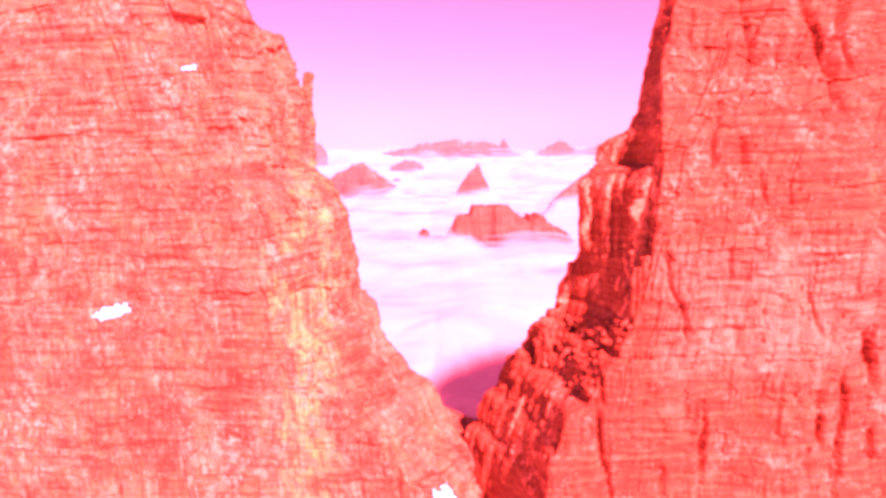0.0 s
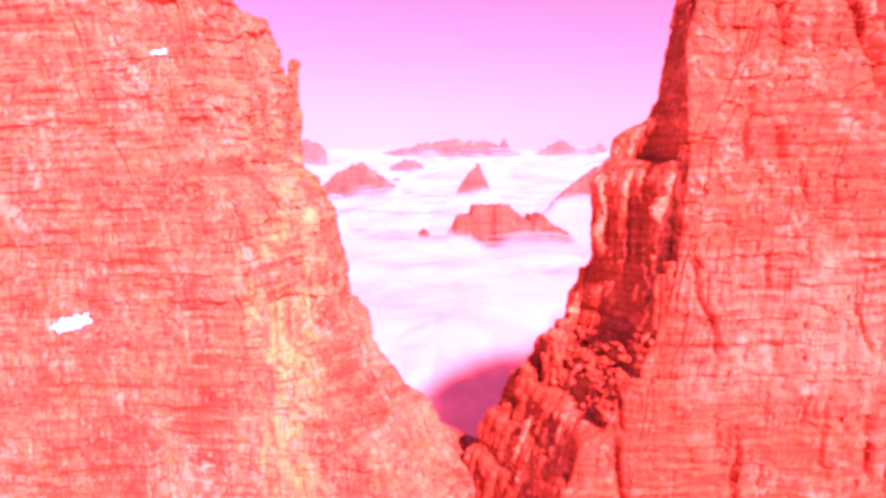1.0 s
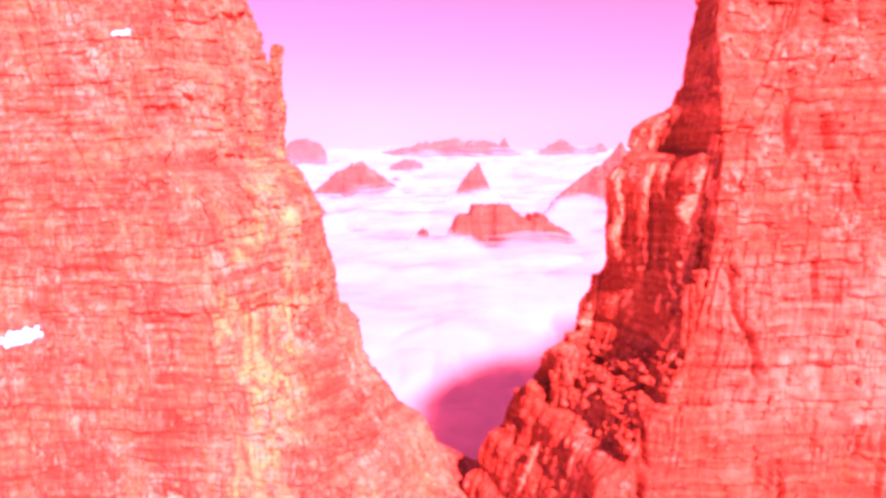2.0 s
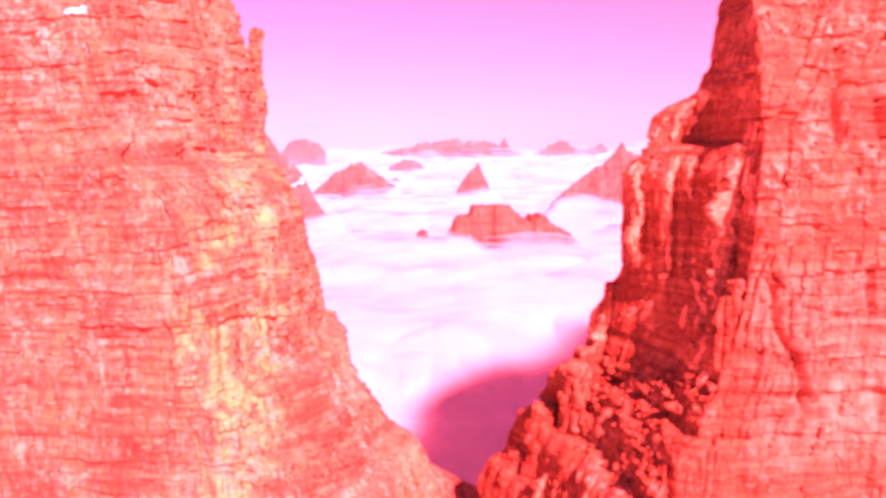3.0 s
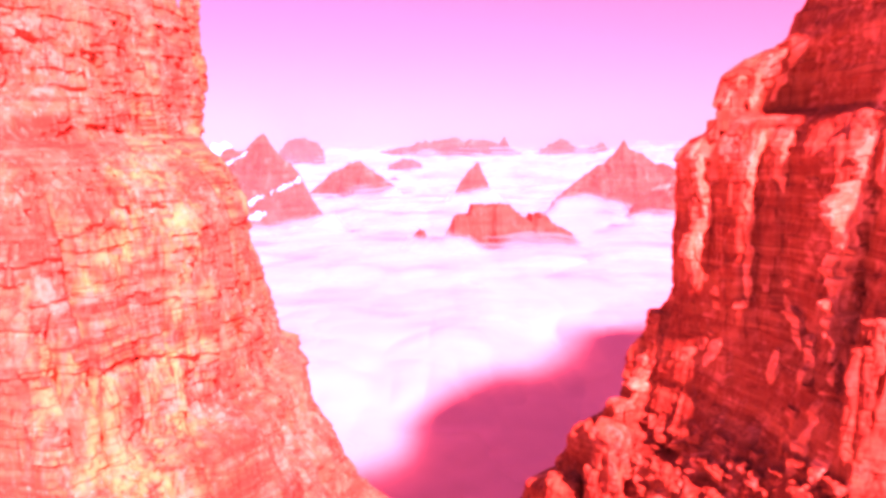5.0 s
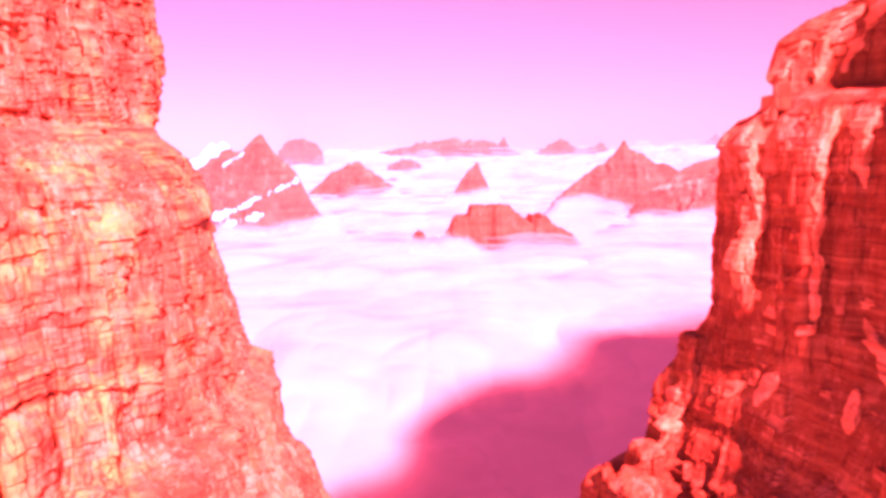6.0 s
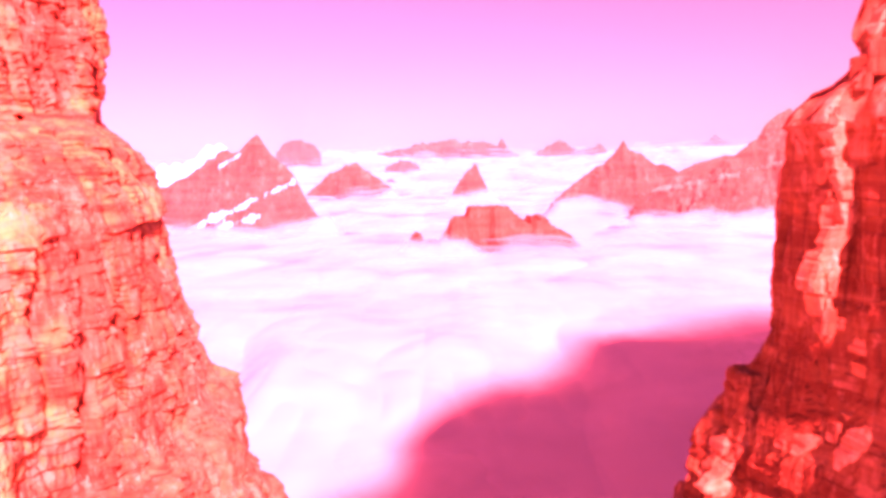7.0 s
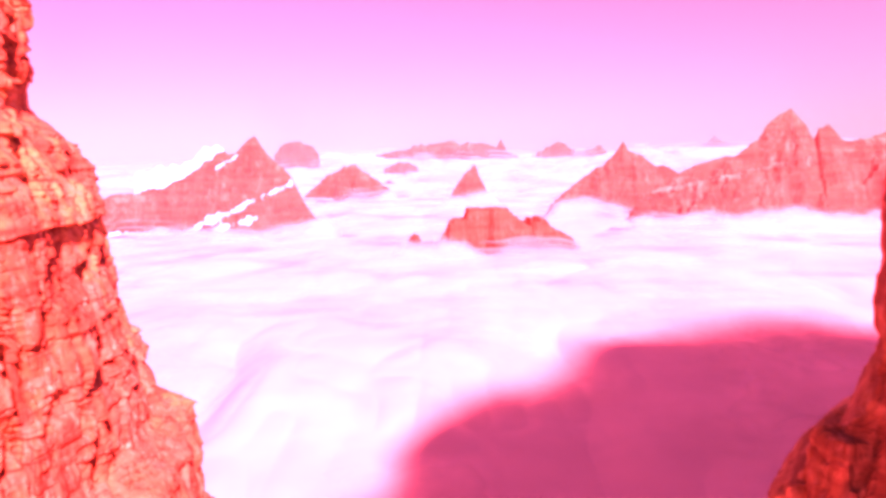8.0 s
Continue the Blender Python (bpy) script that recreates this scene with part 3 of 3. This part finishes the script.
def mountain(label, y0, depth, profile, seed, base=-70, nx=220, ny=110, rough=0.06, name="mountain", skirt=0.06, bands=(), jagged=0.03, steep=1.0):
    """A ridge along x with the given skyline, falling off to front and back in spurs, beds and gullies."""
    xs = np.array([p[0] for p in profile], float)
    hs = np.array([p[1] for p in profile], float)
    span = xs[-1] - xs[0]
    top = hs.max() - base
    xs = np.concatenate([[xs[0] - skirt * span], xs, [xs[-1] + skirt * span]])
    hs = np.concatenate([[base], hs, [base]])
    X, V = np.meshgrid(np.linspace(xs[0], xs[-1], nx), np.linspace(-1, 1, ny))
    V = np.sign(V) * np.abs(V) ** 1.4
    u = X / top
    spur = fbm(u * 2.2, V * 1.5, seed, 4)
    jag = jagged * top * (fbm(X / (0.09 * top), 0 * X, seed + 40, 3) - 0.3) * np.clip((np.interp(X, xs, hs) - base) / top * 2 - 0.5, 0, 1)
    H = jag + np.interp(X + 0.18 * top * np.abs(V) * spur, xs, hs) - base
    fall = np.clip(1 - np.abs(V) * (1 + 0.35 * fbm(u * 3.1, V * 0.6, seed + 5, 3)), 0, 1)
    fall = np.minimum(1, fall * steep)
    Z = H * (0.25 * fall + 0.75 * fall ** 1.5)
    Z += 1.3 * rough * top * (0.5 - np.abs(fbm(u * 5, V * 4, seed + 9, 4))) * np.minimum(1, Z / (0.3 * top)) * np.minimum(1, 0.1 + 4 * np.abs(V))
    step = 0.055 * top
    W = Z / step + 0.6 * fbm(u * 2, V * 2, seed + 20, 2)
    Z += 0.75 * step * (np.abs(W - np.floor(W) - 0.5) * 2 - 0.5) * np.minimum(1, 6 * np.abs(V))
    P = np.stack([X, y0 + V * depth, base + Z], -1)
    ob = new(name, grid_mesh(name, P, ROCK_FAR))
    for xa, za, xb, zb, thick, material, kind, what in bands:
        f = np.clip((X - xa) / (xb - xa), 0, 1)
        line = za + (zb - za) * f
        ragged = (0.2 if kind == "scree_slope" else 0.55) * thick * fbm(X / thick * 0.7, P[..., 2] / thick * 0.7, seed + 33, 4)
        lies = np.abs(P[..., 2] - line + ragged) < thick * (0.72 + 0.45 * vnoise(X / thick * 0.35, V * 2, seed + 35)) * (1.3 - 0.6 * f)
        lies &= (X > min(xa, xb)) & (X < max(xa, xb)) & (V < 0)
        Q = P.copy()
        Q[..., 1] -= np.where(lies, 3.0, -3.0)
        Q[..., 2] += np.where(lies, 2.0, -4.0)
        keep = lies.copy()
        for k in (-1, 1):
            keep |= np.roll(lies, k, 0) | np.roll(lies, k, 1)
        ids = np.arange(keep.size).reshape(keep.shape)
        ok = keep[:-1, :-1] & keep[1:, :-1] & keep[:-1, 1:] & keep[1:, 1:]
        quads = np.stack([ids[:-1, :-1], ids[:-1, 1:], ids[1:, 1:], ids[1:, :-1]], -1)[ok]
        used, index = np.unique(quads, return_inverse=True)
        me = bpy.data.meshes.new(kind)
        me.from_pydata(Q.reshape(-1, 3)[used].tolist(), [], index.reshape(-1, 4).tolist())
        me.materials.append(material)
        part(kind, me, ob, what)
    return tagged(ob, label, "mountain")


mountain("flat-topped limestone mesa rising out of the cloud", 1350, 80, ((-64, -30), (-54, -8), (-46, 5), (-41, 2), (-34, -14), (-2, -20), (10, 0), (17, 14), (24, 32), (54, 36), (62, 55), (110, 55), (142, 50), (160, 34), (182, 20), (190, 31), (198, 24), (208, 33), (219, 28), (232, 10), (262, -6), (290, -40)), 31, jagged=0.01, steep=1.9, rough=0.02)
mountain("pointed limestone peak with snow bands on its flank", 1900, 190, ((-1150, 20), (-1060, 50), (-990, 66), (-945, 84), (-900, 80), (-860, 76), (-828, 82), (-790, 104), (-728, 134), (-690, 146), (-655, 162), (-623, 176), (-579, 200), (-552, 226), (-528, 240), (-489, 184), (-428, 116), (-392, 36), (-363, -10)), 37, nx=420, ny=170, jagged=0.018,
         bands=((-700, -28, -425, 92, 12, *SNOW_BAND), (-660, -34, -500, 12, 13, *SNOW_BAND), (-1010, -30, -840, -22, 9, *SNOW_BAND), (-640, 146, -575, 180, 4, *SNOW_BAND), (-860, -34, -590, -12, 17, *SCREE_BAND)))
mountain("snowy far peak behind the pointed one", 2600, 160, ((-1230, 120), (-1149, 148), (-1021, 160), (-946, 214), (-898, 236), (-865, 218), (-814, 160)), 41, bands=((-1240, 110, -850, 200, 75, *SNOW_BAND),))
mountain("rounded dark peak rising out of the cloud", 3000, 170, ((-640, -10), (-560, 60), (-498, 101), (-430, 128), (-394, 136), (-312, 70), (-235, 11)), 43)
mountain("far hazy table mountain", 4300, 120, ((-1122, 205), (-1085, 245), (-1040, 262), (-985, 290), (-930, 272), (-887, 262), (-850, 235), (-815, 190)), 47)
mountain("long far hazy mountain range", 4600, 120, ((-529, 160), (-361, 195), (-250, 215), (-152, 240), (-20, 240), (97, 264), (160, 232), (240, 240), (303, 238), (426, 208), (460, 262), (509, 178), (600, 120)), 53, nx=300)
mountain("low far hazy mountain range", 4600, 120, ((632, 109), (757, 168), (840, 212), (882, 222), (930, 205), (1006, 160), (1090, 160), (1130, 168), (1172, 198), (1234, 150)), 59)
mountain("small cone-shaped peak rising out of the cloud", 2400, 60, ((49, 20), (94, 86), (120, 110), (133, 123), (150, 100), (181, 28)), 61)
mountain("low rocky hump in the far cloud", 3800, 60, ((-330, 90), (-226, 136), (-126, 90)), 67)
mountain("sharp limestone peak with a craggy ridge", 2000, 170, ((350, 0), (375, 21), (419, 60), (463, 89), (507, 118), (542, 148), (566, 176), (573, 190), (589, 166), (611, 152), (656, 128), (753, 83), (834, 20)), 71, jagged=0.02)
mountain("long limestone ridge with a twin summit", 1700, 170, ((520, 20), (555, 45), (635, 100), (671, 120), (773, 140), (830, 178), (851, 213), (885, 243), (914, 252), (953, 209), (980, 168), (986, 203), (1011, 207), (1049, 175), (1106, 170), (1160, 190), (1260, 230), (1400, 180)), 73, nx=360, ny=170, jagged=0.015, bands=((530, 44, 960, 132, 6, *SCREE_BAND),))
mountain("tiny far horn above the cloud", 4500, 60, ((1860, 160), (1930, 192), (1978, 234), (2015, 206), (2075, 175)), 79)
# added out of view: its skyline is shaped to cast the shadow on the cloud
mountain("unseen massif behind the cliff, added to shade the cloud", 200, 50, ((70, 150), (77, 190), (95, 210), (117, 251), (144, 280), (179, 308), (233, 347), (275, 356), (328, 391), (388, 454), (419, 473), (450, 476), (502, 471), (521, 471), (577, 500), (635, 494), (659, 490), (672, 469), (731, 469), (821, 469)), 83, base=-60, skirt=0.01, rough=0.02, jagged=0.0)


# ---- the sea of cloud ----
def cloud_height(X, Y):
    R = np.hypot(X, Y)
    far = np.clip((R - 2700) / 2200, 0, 1)
    big = fbm(X / 520, Y / 420, 201, 3)
    warp = 60 * vnoise(X / 190, Y / 190, 211)
    puff = 1.3 - 2 * np.abs(vnoise((X + warp) / 140, (Y - warp) / 300, 205)) ** 0.8
    puff = -puff + 0.5 * np.abs(vnoise((X + warp) / 58, Y / 130, 207)) + 0.22 * np.abs(vnoise(X / 26, (Y + warp) / 60, 209))
    calm = np.clip((R - 200) / 300, 0.25, 1) * (1 + 1.6 * np.exp(-((R - 560) / 170) ** 2))
    level = -7 - 24 * np.clip((R - 500) / 900, 0, 1)
    return level + (5 * big + 3.2 * calm * puff) * (1 + R / 3000) + (174 + 45 * np.exp(-((X + 760) / 600) ** 2) - 30 * np.clip((-X - 1400) / 800, 0, 1)) * far ** 1.25


theta = np.concatenate([np.linspace(-0.85, 0.85, 620), np.linspace(0.85, 2 * math.pi - 0.85, 120)[1:-1]])
rad = np.concatenate([np.linspace(0.5, 58, 12), 60 * (4900 / 60) ** np.linspace(0, 1, 480)])
T, R = np.meshgrid(theta, rad)
X, Y = R * np.sin(T), 60 + R * np.cos(T)
clouds = new("cloud_sea", grid_mesh("cloud_sea", np.stack([X, Y, cloud_height(X, Y)], -1)[:, ::-1], CLOUD, wrap=True, smooth=True))
tagged(clouds, "white sea of cloud below the peaks", "cloud", kind="stuff")


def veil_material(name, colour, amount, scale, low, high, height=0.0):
    """Sheet for thin mist or haze: lets most light through, thicker where its noise is high and, with height, thinning
    upwards.
    """
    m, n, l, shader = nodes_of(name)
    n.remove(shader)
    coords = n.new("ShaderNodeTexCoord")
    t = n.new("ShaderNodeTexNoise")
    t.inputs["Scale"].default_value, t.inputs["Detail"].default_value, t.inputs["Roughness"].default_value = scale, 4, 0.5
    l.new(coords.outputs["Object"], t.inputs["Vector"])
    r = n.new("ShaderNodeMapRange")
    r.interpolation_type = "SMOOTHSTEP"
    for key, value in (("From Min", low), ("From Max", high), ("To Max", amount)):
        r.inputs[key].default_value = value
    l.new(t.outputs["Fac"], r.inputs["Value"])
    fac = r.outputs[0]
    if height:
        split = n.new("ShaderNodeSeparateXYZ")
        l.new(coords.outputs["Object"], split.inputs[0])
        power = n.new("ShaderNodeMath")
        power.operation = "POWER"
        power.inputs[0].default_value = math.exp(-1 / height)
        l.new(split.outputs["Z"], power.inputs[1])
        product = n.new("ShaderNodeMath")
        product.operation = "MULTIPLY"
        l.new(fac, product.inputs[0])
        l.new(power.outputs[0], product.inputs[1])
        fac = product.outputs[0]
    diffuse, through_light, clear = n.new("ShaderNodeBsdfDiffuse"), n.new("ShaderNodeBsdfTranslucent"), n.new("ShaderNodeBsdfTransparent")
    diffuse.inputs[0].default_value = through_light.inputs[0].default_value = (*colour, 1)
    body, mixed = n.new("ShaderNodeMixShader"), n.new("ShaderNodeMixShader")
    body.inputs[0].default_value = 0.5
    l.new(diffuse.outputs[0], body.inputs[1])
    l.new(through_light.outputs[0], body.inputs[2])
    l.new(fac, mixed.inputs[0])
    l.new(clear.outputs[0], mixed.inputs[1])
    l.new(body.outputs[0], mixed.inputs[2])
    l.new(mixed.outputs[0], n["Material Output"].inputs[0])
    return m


# ---- soft mist that lies on the cloud ----
theta = np.linspace(-0.85, 0.85, 260)
rad = 260 * (4700 / 260) ** np.linspace(0, 1, 200)
T, R = np.meshgrid(theta, rad)
X, Y = R * np.sin(T), 60 + R * np.cos(T)
for k, (lift, low) in enumerate(((7, 0.4), (14, 0.47))):
    mist = veil_material("mist", (0.79, 0.79, 0.8), 0.42, 0.0045, low, low + 0.22)
    Z = cloud_height(X, Y) + lift * (1 + R / 1500)
    ob = new("mist", grid_mesh("mist", np.stack([X, Y, Z], -1)[:, ::-1], mist, smooth=True))
    tagged(ob, "thin white mist lying on the sea of cloud", "mist", kind="stuff")

# ---- banks of mist round the feet of the nearer mountains ----
def bank_material(name, scale, seed):
    """Mist that is thick below the bank's top line and breaks up in billows above it."""
    m, n, l, shader = nodes_of(name)
    n.remove(shader)
    coords = n.new("ShaderNodeTexCoord")
    mapping = n.new("ShaderNodeMapping")
    mapping.inputs["Location"].default_value, mapping.inputs["Scale"].default_value = (seed, 0, seed), (0.6, 1, 1)
    l.new(coords.outputs["Object"], mapping.inputs["Vector"])
    t = n.new("ShaderNodeTexNoise")
    t.inputs["Scale"].default_value, t.inputs["Detail"].default_value, t.inputs["Roughness"].default_value = scale, 5, 0.6
    l.new(mapping.outputs[0], t.inputs["Vector"])
    split = n.new("ShaderNodeSeparateXYZ")
    l.new(coords.outputs["UV"], split.inputs[0])
    high = n.new("ShaderNodeMath")
    high.operation = "MULTIPLY_ADD"
    high.inputs[1].default_value = -3.0
    l.new(t.outputs["Fac"], high.inputs[0])
    l.new(split.outputs["Y"], high.inputs[2])
    r = n.new("ShaderNodeMapRange")
    r.interpolation_type = "SMOOTHSTEP"
    for key, value in (("From Min", -0.6), ("From Max", -2.5), ("To Max", 0.88)):
        r.inputs[key].default_value = value
    l.new(high.outputs[0], r.inputs["Value"])
    ends = n.new("ShaderNodeMath")
    ends.operation = "MULTIPLY"
    l.new(r.outputs[0], ends.inputs[0])
    l.new(split.outputs["X"], ends.inputs[1])
    diffuse, through_light, clear = n.new("ShaderNodeBsdfDiffuse"), n.new("ShaderNodeBsdfTranslucent"), n.new("ShaderNodeBsdfTransparent")
    diffuse.inputs[0].default_value = through_light.inputs[0].default_value = (0.64, 0.64, 0.65, 1)
    body, mixed = n.new("ShaderNodeMixShader"), n.new("ShaderNodeMixShader")
    body.inputs[0].default_value = 0.35
    l.new(diffuse.outputs[0], body.inputs[1])
    l.new(through_light.outputs[0], body.inputs[2])
    l.new(ends.outputs[0], mixed.inputs[0])
    l.new(clear.outputs[0], mixed.inputs[1])
    l.new(body.outputs[0], mixed.inputs[2])
    l.new(mixed.outputs[0], n["Material Output"].inputs[0])
    return m


def mist_bank(y0, line, soft, seed):
    """A bank of mist in front of a mountain's foot; its top follows the line."""
    xs, tops = [p[0] for p in line], [p[1] for p in line]
    A, B = np.meshgrid(np.linspace(-1, 1, 80), np.linspace(0, 1, 24))
    X = 0.5 * (xs[0] + xs[-1]) + 0.5 * (xs[-1] - xs[0]) * A
    top = np.interp(X, xs, tops)
    Z = -75 + (top + 2.2 * soft + 75) * B
    P = np.stack([X, y0 + 30 * A * A + 6 * np.sin(5 * A + seed), Z], -1)
    me = grid_mesh("mist", P, bank_material("mist bank", 0.42 / soft, seed), smooth=True)
    uv = me.uv_layers.new(name="bank")
    ids = np.empty(len(me.loops), np.int32)
    me.loops.foreach_get("vertex_index", ids)
    across = np.clip((1 - np.abs(A)) / 0.16, 0, 1)
    flat = np.stack([across * across * (3 - 2 * across), (Z - top) / soft], -1).reshape(-1, 2)
    uv.data.foreach_set("uv", flat[ids].reshape(-1).astype(np.float32))
    tagged(new("mist", me), "white bank of mist at a mountain's foot", "mist", kind="stuff")


for y0, soft, line in ((1262, 17, ((-150, -70), (-60, -10), (-20, -2), (16, 6), (59, -6), (102, -28), (135, -14), (178, -26), (243, -40), (320, -75))),
                       (1690, 22, ((-1300, -80), (-883, -36), (-703, -14), (-555, -12), (-468, -24), (-348, -6), (-303, 12), (-210, -75))),
                       (2840, 24, ((-740, -75), (-590, -20), (-453, -50), (-352, -60), (-220, 6), (-130, -70))),
                       (2330, 18, ((-40, -60), (38, 8), (111, 18), (183, 26), (260, -60))),
                       (1830, 22, ((260, -60), (351, 22), (407, 26), (487, 12), (568, -18), (649, -26), (780, -70))),
                       (1530, 18, ((400, -60), (470, 2), (537, 0), (602, 8), (695, 0), (827, 10), (960, -2), (1051, -8), (1350, -16)))):
    for k in (0, 1):
        mist_bank(y0 - 22 * k, [(x, z - 5 * k) for x, z in line], soft, 3.7 * k + 0.01 * y0)

# ---- haze put in as tinted sheets; the last, behind every range, pales the horizon ----
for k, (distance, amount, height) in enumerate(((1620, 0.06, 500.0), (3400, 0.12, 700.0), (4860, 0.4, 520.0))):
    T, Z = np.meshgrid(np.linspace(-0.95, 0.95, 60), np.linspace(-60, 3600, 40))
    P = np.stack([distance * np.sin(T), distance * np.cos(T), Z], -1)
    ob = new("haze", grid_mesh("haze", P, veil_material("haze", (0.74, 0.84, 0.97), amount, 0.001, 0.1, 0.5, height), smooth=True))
    tagged(ob, "thin bluish sheet standing in for distant haze", "haze", kind="stuff")

# ---- blocks of the two walls ----
set_blocks(LEFT, left_cliff, ROCK_LEFT, 700, (70, 440), (70, 400), 290)
set_blocks(RIGHT, right_cliff, ROCK_RIGHT, 800, (70, 420), (135, 420), 290)


def snow_patch(P, row, column, high, wide, seed, label):
    """Snow caught on the wall: a soft-edged pad that follows the rock."""
    Q = P[row - high:row + high + 1, column - wide:column + wide + 1].copy()
    v, u = np.meshgrid(np.linspace(-1, 1, Q.shape[0]), np.linspace(-1, 1, Q.shape[1]), indexing="ij")
    d = np.hypot(u, 1.5 * (v - 0.5 * u)) + 0.55 * fbm(u * 7.0, v * 1.2, seed, 3) + 0.5 * fbm(u * 2.5, v * 2.0, seed + 3, 3)
    thick = np.clip(0.9 - d, -0.6, 0.5) * 0.9
    Q[..., 1] -= thick + 0.12
    Q[..., 2] += 0.1
    ob = new("snow_patch", grid_mesh("snow_patch", Q, SNOW, smooth=True))
    return tagged(ob, label, "snow")


def nearest(P, x, z):
    far = np.hypot(P[..., 0] - x, P[..., 2] - z) + np.where(P[..., 1] > 180, 1e3, 0)
    return [int(v) for v in np.unravel_index(np.argmin(far), far.shape)]


i, j = nearest(LEFT, -84.5, 142.5)
snow_patch(LEFT, i, j, 7, 14, 61, "long white snow patch caught on the cliff")
i, j = nearest(LEFT, -66, 203)
snow_patch(LEFT, i, j, 3, 5, 63, "small white snow patch on the cliff")
i, j = nearest(LEFT, -1.6, 94.5)
snow_patch(LEFT, i, j, 3, 8, 61, "white snow in the gully at the foot of the gap")
